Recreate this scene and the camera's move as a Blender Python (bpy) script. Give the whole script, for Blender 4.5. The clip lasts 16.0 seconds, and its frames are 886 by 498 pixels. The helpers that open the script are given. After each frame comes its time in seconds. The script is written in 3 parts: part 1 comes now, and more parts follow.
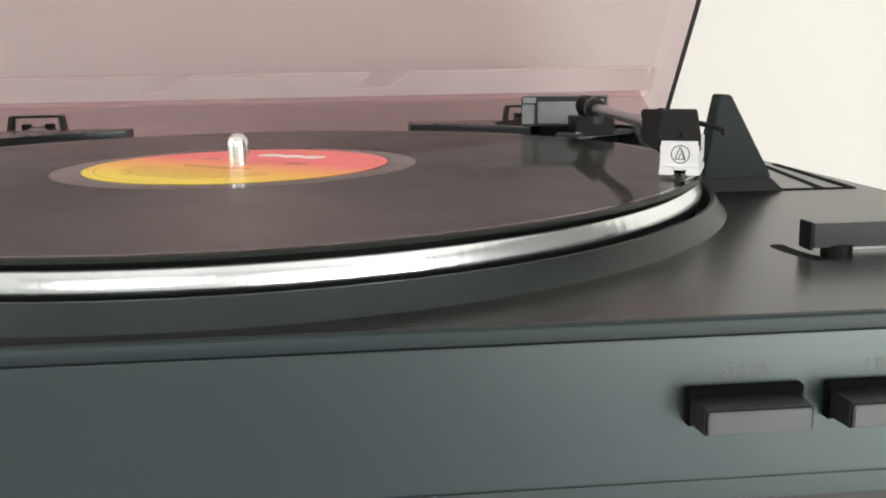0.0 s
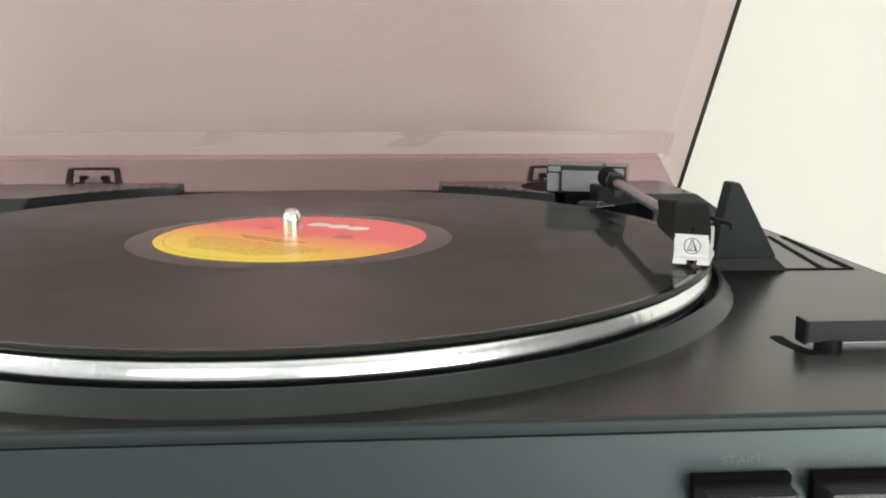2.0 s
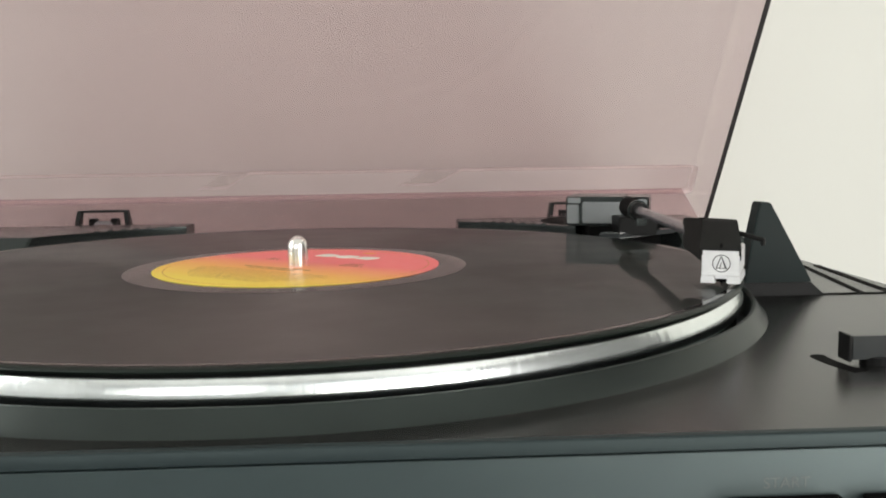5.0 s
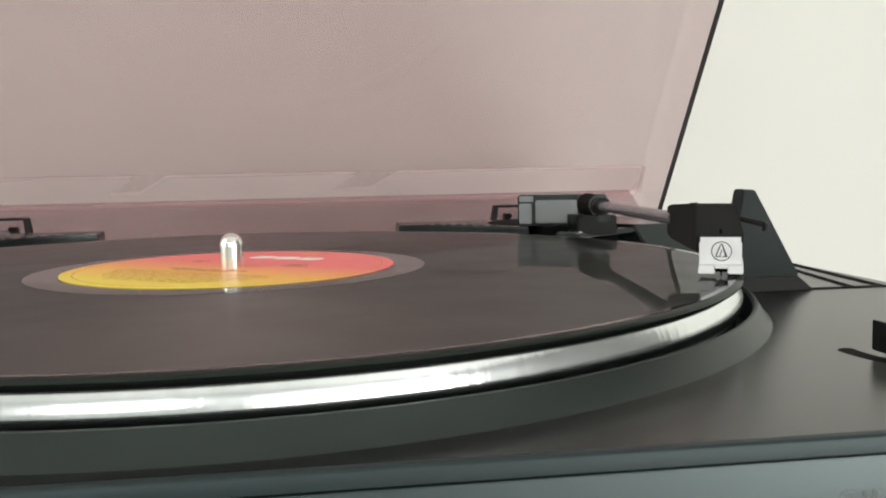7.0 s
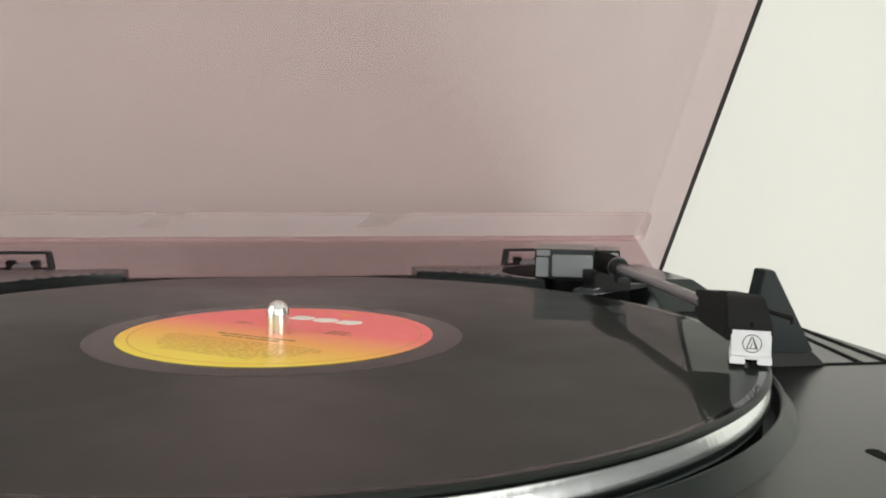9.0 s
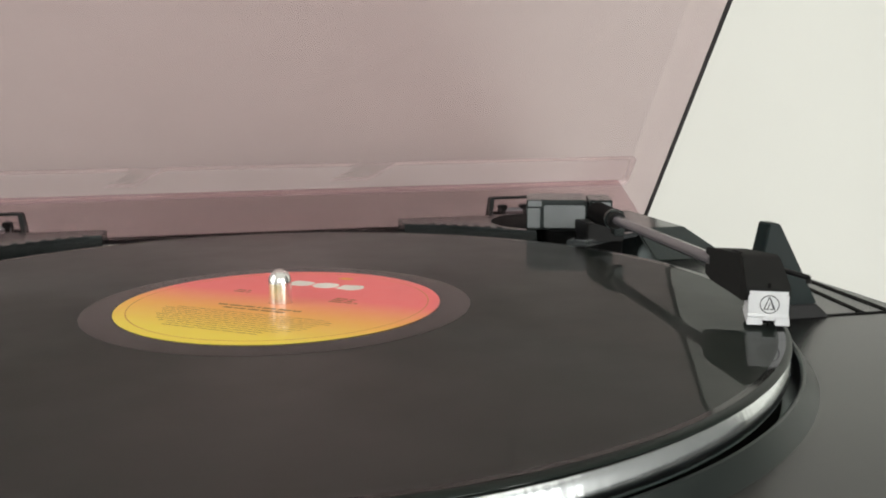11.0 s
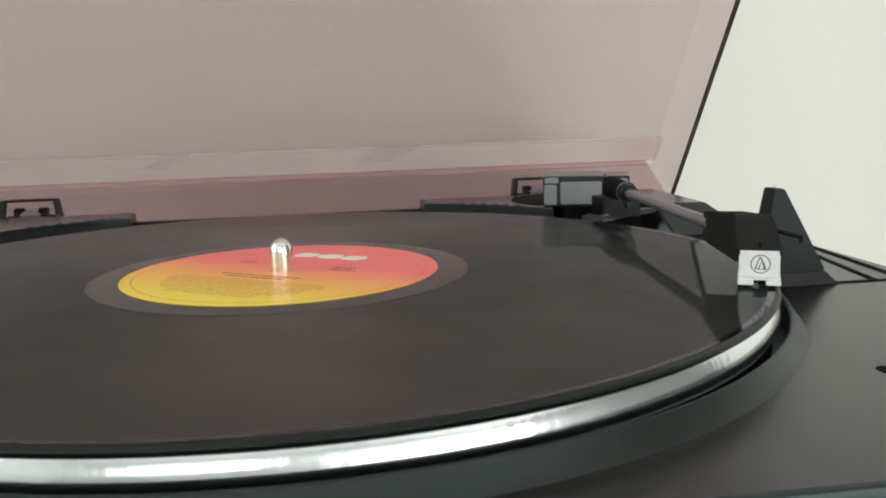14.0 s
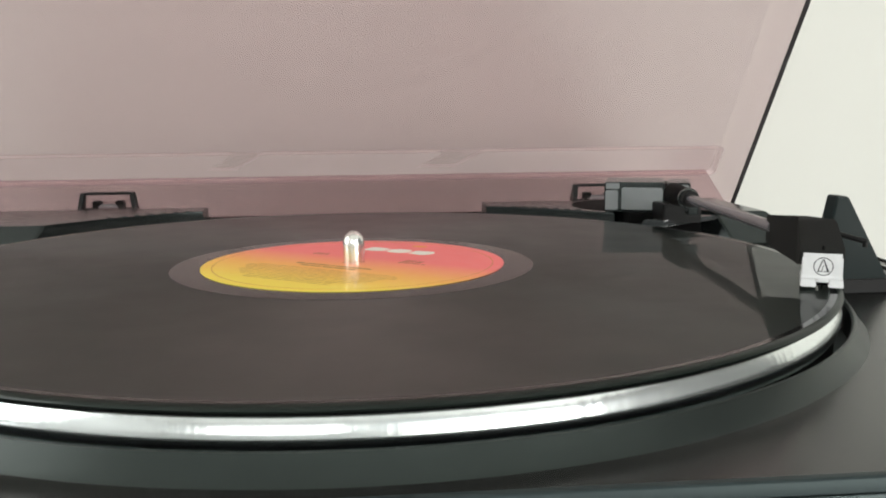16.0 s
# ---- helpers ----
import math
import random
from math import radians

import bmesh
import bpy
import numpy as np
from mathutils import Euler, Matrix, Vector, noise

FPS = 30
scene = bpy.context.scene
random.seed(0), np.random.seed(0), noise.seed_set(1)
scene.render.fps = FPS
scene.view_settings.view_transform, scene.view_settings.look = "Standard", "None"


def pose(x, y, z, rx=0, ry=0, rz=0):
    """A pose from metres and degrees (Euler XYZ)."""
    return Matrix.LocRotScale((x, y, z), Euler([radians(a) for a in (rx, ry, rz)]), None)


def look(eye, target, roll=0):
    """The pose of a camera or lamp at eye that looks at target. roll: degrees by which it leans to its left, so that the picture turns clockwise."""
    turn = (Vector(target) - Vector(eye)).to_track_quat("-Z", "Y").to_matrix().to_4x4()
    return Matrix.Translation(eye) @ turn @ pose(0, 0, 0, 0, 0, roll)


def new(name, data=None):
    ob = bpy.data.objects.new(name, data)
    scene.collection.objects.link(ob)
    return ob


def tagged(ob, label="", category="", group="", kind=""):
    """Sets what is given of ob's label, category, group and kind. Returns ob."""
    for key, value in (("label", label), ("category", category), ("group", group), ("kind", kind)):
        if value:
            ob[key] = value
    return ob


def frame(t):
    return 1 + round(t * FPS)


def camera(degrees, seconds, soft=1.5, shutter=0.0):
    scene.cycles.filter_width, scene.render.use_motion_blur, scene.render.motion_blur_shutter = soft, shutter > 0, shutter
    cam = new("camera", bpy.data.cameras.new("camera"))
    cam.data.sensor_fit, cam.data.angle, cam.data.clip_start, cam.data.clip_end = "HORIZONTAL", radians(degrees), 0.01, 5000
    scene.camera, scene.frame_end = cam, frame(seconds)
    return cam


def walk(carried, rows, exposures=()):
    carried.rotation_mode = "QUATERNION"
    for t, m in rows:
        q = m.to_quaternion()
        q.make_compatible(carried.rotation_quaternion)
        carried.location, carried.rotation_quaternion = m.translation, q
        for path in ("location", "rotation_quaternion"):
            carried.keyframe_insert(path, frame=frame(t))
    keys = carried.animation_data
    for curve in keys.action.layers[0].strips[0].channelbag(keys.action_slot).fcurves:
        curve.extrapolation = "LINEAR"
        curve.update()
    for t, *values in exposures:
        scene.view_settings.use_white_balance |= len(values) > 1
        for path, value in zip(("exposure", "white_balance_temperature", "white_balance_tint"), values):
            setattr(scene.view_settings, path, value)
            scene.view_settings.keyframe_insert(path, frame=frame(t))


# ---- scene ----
cam = camera(50.85, 16.0, soft=1.9)
ZR = 0.062  # height of the record's face above the table
ROWS = [
    (0.0, 3.907, -31.903, 3.381, -5.475, -11.560, 0.971),
    (0.5, 3.554, -34.586, 4.984, -5.055, -11.222, -0.340),
    (1.0, 2.548, -36.089, 5.554, -4.938, -10.928, -0.702),
    (1.5, 3.870, -35.635, 5.977, -4.672, -10.767, -0.030),
    (2.0, 3.026, -34.622, 5.725, -4.285, -10.251, -0.118),
    (2.5, 3.667, -33.997, 5.907, 0.495, -8.712, -1.305),
    (3.0, 4.204, -34.154, 5.552, 1.420, -8.387, -0.804),
    (5.5, 2.936, -32.055, 3.873, -4.689, -6.009, 0.991),
    (6.0, 2.032, -30.551, 3.446, -6.496, -5.642, 0.783),
    (6.5, 2.311, -29.530, 3.267, -7.855, -5.423, 0.792),
    (7.0, 2.366, -29.364, 3.043, -8.324, -5.221, 1.136),
    (7.5, 2.436, -29.322, 3.088, -8.064, -4.934, 1.014),
    (8.0, 2.269, -29.350, 3.380, -8.230, -4.882, 0.918),
    (8.5, 1.215, -30.204, 4.737, -8.974, -4.857, -0.286),
    (11.0, -1.168, -29.030, 6.468, -12.523, -9.563, 0.466),
    (11.5, -0.442, -28.071, 6.014, -11.813, -9.631, -0.204),
    (12.0, -1.629, -27.787, 6.128, -8.427, -9.787, -0.365),
    (12.5, -1.216, -28.298, 5.852, -8.800, -9.697, 0.001),
    (13.0, 0.720, -29.143, 5.748, -9.288, -9.596, 1.408),
    (13.5, 1.042, -29.632, 5.585, -9.135, -9.621, 1.830),
    (14.0, 0.714, -29.887, 5.459, -8.889, -9.463, 1.667),
    (14.5, 0.925, -30.251, 5.408, -8.426, -9.352, 1.466),
    (15.0, 0.778, -30.560, 5.007, -7.220, -9.282, 0.768),
    (15.5, 0.171, -30.830, 5.074, -5.812, -9.067, 0.688),
    (16.0, -0.017, -30.912, 5.140, -5.644, -8.720, 0.520),
]
EXPOSURE = -0.27
walk(cam, [(t, pose(x / 100, y / 100, z / 100 + ZR, 90 + p, r, a)) for t, x, y, z, a, p, r in ROWS],
     [(t, EXPOSURE + e, k, tint) for t, e, k, tint in (
         (0.0, 0.32, 6620, 13), (1.0, 0.4, 6610, 10), (2.0, 0.32, 6660, 11), (3.0, 0.04, 6790, 14), (5.5, 0.15, 6580, 9), (7.0, 0.17, 6580, 9), (8.5, 0.15, 6580, 9),
         (11.0, 0.08, 6530, 9), (12.0, 0.02, 6560, 8), (13.5, 0.03, 6500, 6), (15.0, 0.12, 6470, 6), (16.0, 0.17, 6500, 8))])


# ---- light ----
world = bpy.data.worlds.new("world")
world.use_nodes = True
scene.world = world
wn, wl = world.node_tree.nodes, world.node_tree.links
sky = wn.new("ShaderNodeTexSky")
sky.sky_type = "NISHITA"
sky.sun_disc = False
sky.sun_elevation, sky.sun_rotation = radians(38), radians(200)
wn["Background"].inputs["Strength"].default_value = 0.1
wl.new(sky.outputs["Color"], wn["Background"].inputs["Color"])


def window_light(name, m, w, h, watts, colour):
    lamp = bpy.data.lights.new(name, "AREA")
    lamp.shape, lamp.size, lamp.size_y, lamp.energy, lamp.color = "RECTANGLE", w, h, watts, colour
    ob = new(name, lamp)
    ob.matrix_world = m
    return ob


# daylight in the window openings: the south glazing is one bright sunlit light beside paler ones
for x0, x1, z0, z1, watts in ((1.86, 2.31, -0.62, 1.22, 42), (1.1, 1.64, -0.62, 1.22, 21), (0.43, 1.0, -0.62, 1.22, 8),
                              (-0.66, -0.22, 0.32, 1.28, 6.5), (-1.28, -0.78, 0.32, 1.28, 7.0)):
    window_light("window_daylight", look(((x0 + x1) / 2, -2.545, (z0 + z1) / 2), ((x0 + x1) / 2, 0.3, (z0 + z1) / 2)), x1 - x0, z1 - z0, watts, (1.0, 0.985, 0.945))
window_light("window_daylight", look((-1.76, -0.35, 0.7), (0.0, 0.0, 0.1)), 1.1, 1.2, 20, (1.0, 0.985, 0.945))


# ---- materials ----
def material(name, base, rough=0.5, metal=0.0, vary=0.15, scale=60.0, grain=0.0, grain_scale=3000.0, spec=0.5, coat=0.0, aniso=0.0, even=False, ior=1.5, tint=(1, 1, 1)):
    """A surface with faint stains at a larger scale and fine grain in relief."""
    mat = bpy.data.materials.new(name)
    mat.use_nodes = True
    n, l = mat.node_tree.nodes, mat.node_tree.links
    b = n["Principled BSDF"]
    b.inputs["Metallic"].default_value = metal
    b.inputs["Specular IOR Level"].default_value = spec
    b.inputs["Coat Weight"].default_value = coat
    b.inputs["Anisotropic"].default_value = aniso
    b.inputs["IOR"].default_value = ior
    b.inputs["Specular Tint"].default_value = (*tint, 1)
    b.inputs["Roughness"].default_value = rough
    co = n.new("ShaderNodeTexCoord")
    big = n.new("ShaderNodeTexNoise")
    big.inputs["Scale"].default_value, big.inputs["Detail"].default_value = scale, 3
    l.new(co.outputs["Object"], big.inputs["Vector"])
    ramp = n.new("ShaderNodeMapRange")
    ramp.inputs["To Min"].default_value, ramp.inputs["To Max"].default_value = 1 - 2.5 * min(vary, 0.38), 1 + 2.5 * vary
    l.new(big.outputs["Fac"], ramp.inputs["Value"])
    mul = n.new("ShaderNodeMix")
    mul.data_type, mul.blend_type = "RGBA", "MULTIPLY"
    mul.inputs[0].default_value = 1.0
    mul.inputs[6].default_value = (*base, 1)
    l.new(ramp.outputs["Result"], mul.inputs[7])
    colour = mul.outputs[2]
    l.new(colour, b.inputs["Base Color"])
    rr = n.new("ShaderNodeMapRange")
    rr.inputs["To Min"].default_value, rr.inputs["To Max"].default_value = rough * 0.85, rough * 1.15
    l.new(big.outputs["Fac"], rr.inputs["Value"])
    if not even:
        l.new(rr.outputs["Result"], b.inputs["Roughness"])
    if grain:
        fine = n.new("ShaderNodeTexNoise")
        fine.inputs["Scale"].default_value, fine.inputs["Detail"].default_value = grain_scale, 2
        l.new(co.outputs["Object"], fine.inputs["Vector"])
        bump = n.new("ShaderNodeBump")
        bump.inputs["Strength"].default_value, bump.inputs["Distance"].default_value = grain, 0.0002
        l.new(fine.outputs["Fac"], bump.inputs["Height"]), l.new(bump.outputs["Normal"], b.inputs["Normal"])
    return mat


def acrylic(name, tint, dust_and_sheen=True):
    """Thin tinted acrylic: light passes coloured, and the gloss follows Fresnel."""
    mat = bpy.data.materials.new(name)
    mat.use_nodes = True
    n, l = mat.node_tree.nodes, mat.node_tree.links
    n.remove(n["Principled BSDF"])
    clear, gloss, mix, lay = n.new("ShaderNodeBsdfTransparent"), n.new("ShaderNodeBsdfGlossy"), n.new("ShaderNodeMixShader"), n.new("ShaderNodeLayerWeight")
    power, fres = n.new("ShaderNodeMath"), n.new("ShaderNodeMapRange")
    power.operation = "POWER"
    power.inputs[1].default_value = 5.0
    lay.inputs["Blend"].default_value = 0.5
    fres.inputs["To Min"].default_value, fres.inputs["To Max"].default_value = 0.035, 0.6
    l.new(lay.outputs["Facing"], power.inputs[0]), l.new(power.outputs["Value"], fres.inputs["Value"])
    clear.inputs["Color"].default_value = (*tint, 1)
    gloss.inputs["Roughness"].default_value = 0.015
    l.new(fres.outputs["Result"], mix.inputs[0]), l.new(clear.outputs["BSDF"], mix.inputs[1]), l.new(gloss.outputs["BSDF"], mix.inputs[2])
    out = mix.outputs["Shader"]
    if dust_and_sheen:  # a thin film of dust, stronger on the panel to paint its reflected veil
        film, add, co, noi, mr = n.new("ShaderNodeBsdfDiffuse"), n.new("ShaderNodeMixShader"), n.new("ShaderNodeTexCoord"), n.new("ShaderNodeTexNoise"), n.new("ShaderNodeMapRange")
        film.inputs["Color"].default_value = (0.62, 0.56, 0.565, 1)
        noi.inputs["Scale"].default_value, noi.inputs["Detail"].default_value = 14, 5
        mr.inputs["From Min"].default_value, mr.inputs["From Max"].default_value, mr.inputs["To Min"].default_value, mr.inputs["To Max"].default_value = 0.3, 0.75, 0.055, 0.085
        l.new(co.outputs["Object"], noi.inputs["Vector"]), l.new(noi.outputs["Fac"], mr.inputs["Value"])
        sepz, panel, veil = n.new("ShaderNodeSeparateXYZ"), n.new("ShaderNodeMapRange"), n.new("ShaderNodeMath")
        l.new(co.outputs["Object"], sepz.inputs[0]), l.new(sepz.outputs["Z"], panel.inputs["Value"])
        panel.inputs["From Min"].default_value, panel.inputs["From Max"].default_value, panel.inputs["To Min"].default_value = 0.0335, 0.0343, 0.15
        veil.operation = "MULTIPLY"
        l.new(mr.outputs["Result"], veil.inputs[0]), l.new(panel.outputs["Result"], veil.inputs[1]), l.new(veil.outputs["Value"], add.inputs[0])
        l.new(out, add.inputs[1]), l.new(film.outputs["BSDF"], add.inputs[2])
        out = add.outputs["Shader"]
    if dust_and_sheen:  # pale reflected band painted along the panel's lower edge
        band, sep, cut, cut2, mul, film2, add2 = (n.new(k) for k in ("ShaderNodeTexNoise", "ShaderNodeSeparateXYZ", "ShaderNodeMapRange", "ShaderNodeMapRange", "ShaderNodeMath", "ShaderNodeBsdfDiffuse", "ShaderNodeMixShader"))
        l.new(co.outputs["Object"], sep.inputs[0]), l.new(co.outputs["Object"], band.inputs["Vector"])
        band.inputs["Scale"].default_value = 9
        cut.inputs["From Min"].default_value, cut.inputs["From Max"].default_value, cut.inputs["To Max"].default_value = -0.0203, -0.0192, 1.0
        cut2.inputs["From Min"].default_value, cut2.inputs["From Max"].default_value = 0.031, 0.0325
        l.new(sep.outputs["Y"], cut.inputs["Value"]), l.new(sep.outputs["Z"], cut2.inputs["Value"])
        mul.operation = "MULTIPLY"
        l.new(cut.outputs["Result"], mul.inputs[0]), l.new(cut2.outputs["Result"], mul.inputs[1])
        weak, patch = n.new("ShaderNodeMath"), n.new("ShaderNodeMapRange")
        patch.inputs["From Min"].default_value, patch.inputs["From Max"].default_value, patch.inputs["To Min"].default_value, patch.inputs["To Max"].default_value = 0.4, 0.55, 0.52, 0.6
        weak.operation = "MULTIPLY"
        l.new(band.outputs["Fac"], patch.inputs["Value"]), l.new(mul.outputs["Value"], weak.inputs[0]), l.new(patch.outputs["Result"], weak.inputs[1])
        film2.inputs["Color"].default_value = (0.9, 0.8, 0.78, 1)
        # two slanting patches where the painted band is weaker
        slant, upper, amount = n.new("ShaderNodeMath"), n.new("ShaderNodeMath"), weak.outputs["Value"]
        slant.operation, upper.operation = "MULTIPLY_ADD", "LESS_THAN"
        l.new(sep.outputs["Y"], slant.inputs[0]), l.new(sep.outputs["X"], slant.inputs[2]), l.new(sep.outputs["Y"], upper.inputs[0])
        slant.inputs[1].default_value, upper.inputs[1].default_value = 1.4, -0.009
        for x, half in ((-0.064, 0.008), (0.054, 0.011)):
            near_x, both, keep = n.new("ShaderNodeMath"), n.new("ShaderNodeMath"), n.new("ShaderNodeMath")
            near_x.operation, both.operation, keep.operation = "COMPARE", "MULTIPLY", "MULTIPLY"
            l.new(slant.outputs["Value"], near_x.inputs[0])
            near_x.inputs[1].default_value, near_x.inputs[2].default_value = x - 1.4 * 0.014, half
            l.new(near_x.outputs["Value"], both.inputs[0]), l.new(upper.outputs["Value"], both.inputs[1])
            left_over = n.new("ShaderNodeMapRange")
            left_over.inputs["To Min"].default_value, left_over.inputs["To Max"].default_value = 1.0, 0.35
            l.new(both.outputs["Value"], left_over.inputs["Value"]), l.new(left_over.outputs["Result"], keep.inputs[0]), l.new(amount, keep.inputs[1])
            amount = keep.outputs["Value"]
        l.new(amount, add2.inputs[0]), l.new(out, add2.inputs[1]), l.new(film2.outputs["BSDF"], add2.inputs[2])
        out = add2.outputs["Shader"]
    l.new(out, n["Material Output"].inputs["Surface"])
    return mat


PLINTH = material("charcoal_plastic", (0.012, 0.0122, 0.012), 0.25, vary=0.05, scale=25, spec=0.44, even=True)
PANEL = material("front_plastic", (0.009, 0.0155, 0.0175), 0.3, vary=0.02, scale=20, grain=0.03, grain_scale=2200, spec=1.0, even=True, ior=1.68, tint=(0.83, 1.0, 1.0))
SKIRT = material("brow_plastic", (0.012, 0.019, 0.021), 0.42, vary=0.02, scale=20, grain=0.03, grain_scale=2200, spec=0.45, even=True, tint=(0.83, 1.0, 1.0))
COLLAR = material("collar_plastic", (0.0115, 0.0145, 0.0138), 0.36, vary=0.15, grain=0.02, spec=0.46, tint=(0.85, 1.0, 0.95))
DARK = material("black_plastic", (0.007, 0.007, 0.007), 0.4, vary=0.2, grain=0.05, spec=0.16)
SATIN = material("satin_black", (0.012, 0.0145, 0.0145), 0.2, vary=0.15, grain=0.02, spec=0.6, tint=(0.88, 1.0, 0.98))
GREY = material("grey_plastic", (0.21, 0.225, 0.23), 0.45, vary=0.08, grain=0.1)
REST = material("rest_plastic", (0.006, 0.0135, 0.0135), 0.42, vary=0.1, grain=0.05, spec=0.16)
BLACK = material("deep_black", (0.003, 0.003, 0.003), 0.8, vary=0.2, spec=0.1)
CHROME = material("bright_steel", (0.87, 0.86, 0.83), 0.2, metal=1.0, vary=0.04, scale=300)
ALU = material("polished_aluminium", (0.9, 0.945, 0.955), 0.2, metal=1.0, vary=0.04, scale=400)
TUBE = material("tube_metal", (0.15, 0.145, 0.155), 0.24, metal=0.2, vary=0.02, scale=40, spec=0.9)
HOOD = material("headshell_plastic", (0.016, 0.0162, 0.0155), 0.7, vary=0.12, scale=150, grain=0.08, spec=0.1)
GRIP = material("lever_plastic", (0.01, 0.014, 0.0145), 0.26, vary=0.08, scale=120, grain=0.05, spec=0.36)
LIFT = material("lift_plastic", (0.03, 0.034, 0.036), 0.14, vary=0.1, spec=0.9)
WHITE = material("white_plastic", (0.72, 0.73, 0.74), 0.4, vary=0.04, scale=300)
INK = material("dark_ink", (0.03, 0.03, 0.035), 0.6, vary=0.1)
PRINT = material("pale_print", (0.13, 0.14, 0.14), 0.6, vary=0.2, scale=900)
BUTTON = material("button_plastic", (0.012, 0.012, 0.012), 0.4, vary=0.12, grain=0.1, spec=0.3)
SILVERED = material("button_face", (0.06, 0.068, 0.072), 0.2, vary=0.05, scale=60, spec=0.9, even=True, ior=1.6)
WALL = material("painted_wall", (0.69, 0.694, 0.652), 0.85, vary=0.025, scale=3)
ROOM = material("room_wall_paint", (0.8, 0.81, 0.81), 0.85, vary=0.04, scale=3)
DUSK = material("unseen_wall_dark", (0.2, 0.2, 0.2), 0.85, vary=0.04, scale=3)
CEIL = material("ceiling_paint", (0.85, 0.85, 0.83), 0.9, vary=0.02, scale=2)
FLOORM = material("grey_floor", (0.32, 0.33, 0.34), 0.14, vary=0.2, scale=8)
TABLE = material("pale_table", (0.64, 0.645, 0.62), 0.5, vary=0.05, scale=12)
FRAME = material("window_paint", (0.8, 0.8, 0.78), 0.4, vary=0.03)
PAPER = material("logo_white", (0.85, 0.82, 0.74), 0.5, vary=0.03)
SUN = material("logo_orange", (0.85, 0.36, 0.06), 0.5, vary=0.05)
SMALL = material("label_print", (0.3, 0.15, 0.03), 0.6, vary=0.3, scale=1500)
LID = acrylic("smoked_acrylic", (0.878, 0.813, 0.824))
STRIP = acrylic("dark_strip_tint", (0.865, 0.795, 0.805), False)
LID_EDGE = material("acrylic_edge", (0.03, 0.025, 0.026), 0.25, vary=0.1)


def vinyl():
    mat = material("vinyl", (0.004, 0.0065, 0.005), 0.42, vary=0.15, scale=40)
    n, l = mat.node_tree.nodes, mat.node_tree.links
    b = n["Principled BSDF"]
    co, sep, ln = n.new("ShaderNodeTexCoord"), n.new("ShaderNodeVectorMath"), n.new("ShaderNodeMath")
    sep.operation = "LENGTH"
    l.new(co.outputs["Object"], sep.inputs[0])
    ln.operation = "MULTIPLY"
    ln.inputs[1].default_value = 1400.0
    l.new(sep.outputs["Value"], ln.inputs[0])
    noi = n.new("ShaderNodeTexNoise")
    noi.noise_dimensions = "1D"
    noi.inputs["Scale"].default_value, noi.inputs["Detail"].default_value = 1.0, 3
    l.new(ln.outputs["Value"], noi.inputs["W"])
    bump = n.new("ShaderNodeBump")
    bump.inputs["Strength"].default_value, bump.inputs["Distance"].default_value = 0.025, 0.0002
    l.new(noi.outputs["Fac"], bump.inputs["Height"]), l.new(bump.outputs["Normal"], b.inputs["Normal"])
    tan = n.new("ShaderNodeTangent")
    tan.direction_type, tan.axis = "RADIAL", "Z"
    l.new(tan.outputs["Tangent"], b.inputs["Tangent"])
    b.inputs["Specular Tint"].default_value = (0.82, 1.0, 0.93, 1)
    b.inputs["Anisotropic"].default_value = 1.0
    b.inputs["Anisotropic Rotation"].default_value = 0.0
    b.inputs["Specular IOR Level"].default_value, b.inputs["IOR"].default_value = 0.5, 1.3
    b.inputs["Coat Weight"].default_value, b.inputs["Coat Roughness"].default_value, b.inputs["Coat IOR"].default_value = 0.32, 0.025, 1.5
    return mat


def label_paper():
    mat = material("label_paper", (1, 1, 1), 0.42, vary=0.04, scale=200)
    n, l = mat.node_tree.nodes, mat.node_tree.links
    b = n["Principled BSDF"]
    co, sep, ramp, mr = n.new("ShaderNodeTexCoord"), n.new("ShaderNodeSeparateXYZ"), n.new("ShaderNodeValToRGB"), n.new("ShaderNodeMapRange")
    l.new(co.outputs["Object"], sep.inputs[0])
    mr.inputs["From Min"].default_value, mr.inputs["From Max"].default_value = -0.05, 0.05
    l.new(sep.outputs["Y"], mr.inputs["Value"]), l.new(mr.outputs["Result"], ramp.inputs["Fac"])
    e = ramp.color_ramp.elements
    e[0].position, e[0].color = 0.1, (0.92, 0.71, 0.075, 1)
    e[1].position, e[1].color = 0.6, (0.93, 0.185, 0.185, 1)
    mid = ramp.color_ramp.elements.new(0.36)
    mid.color = (0.93, 0.45, 0.09, 1)
    l.new(ramp.outputs["Color"], b.inputs["Base Color"])
    return mat


def turned_marks(mat):
    """Faint upright waviness round a turned rim, by angle."""
    n, l = mat.node_tree.nodes, mat.node_tree.links
    co, sep, ang, mul, noi, bump = (n.new("ShaderNode" + k) for k in ("TexCoord", "SeparateXYZ", "Math", "Math", "TexNoise", "Bump"))
    l.new(co.outputs["Object"], sep.inputs[0])
    ang.operation, mul.operation = "ARCTAN2", "MULTIPLY"
    l.new(sep.outputs["Y"], ang.inputs[0]), l.new(sep.outputs["X"], ang.inputs[1]), l.new(ang.outputs["Value"], mul.inputs[0])
    mul.inputs[1].default_value = 45.0
    noi.noise_dimensions = "1D"
    noi.inputs["Scale"].default_value, noi.inputs["Detail"].default_value = 1.0, 2
    l.new(mul.outputs["Value"], noi.inputs["W"])
    bump.inputs["Strength"].default_value, bump.inputs["Distance"].default_value = 0.09, 0.0009
    l.new(noi.outputs["Fac"], bump.inputs["Height"]), l.new(bump.outputs["Normal"], n["Principled BSDF"].inputs["Normal"])


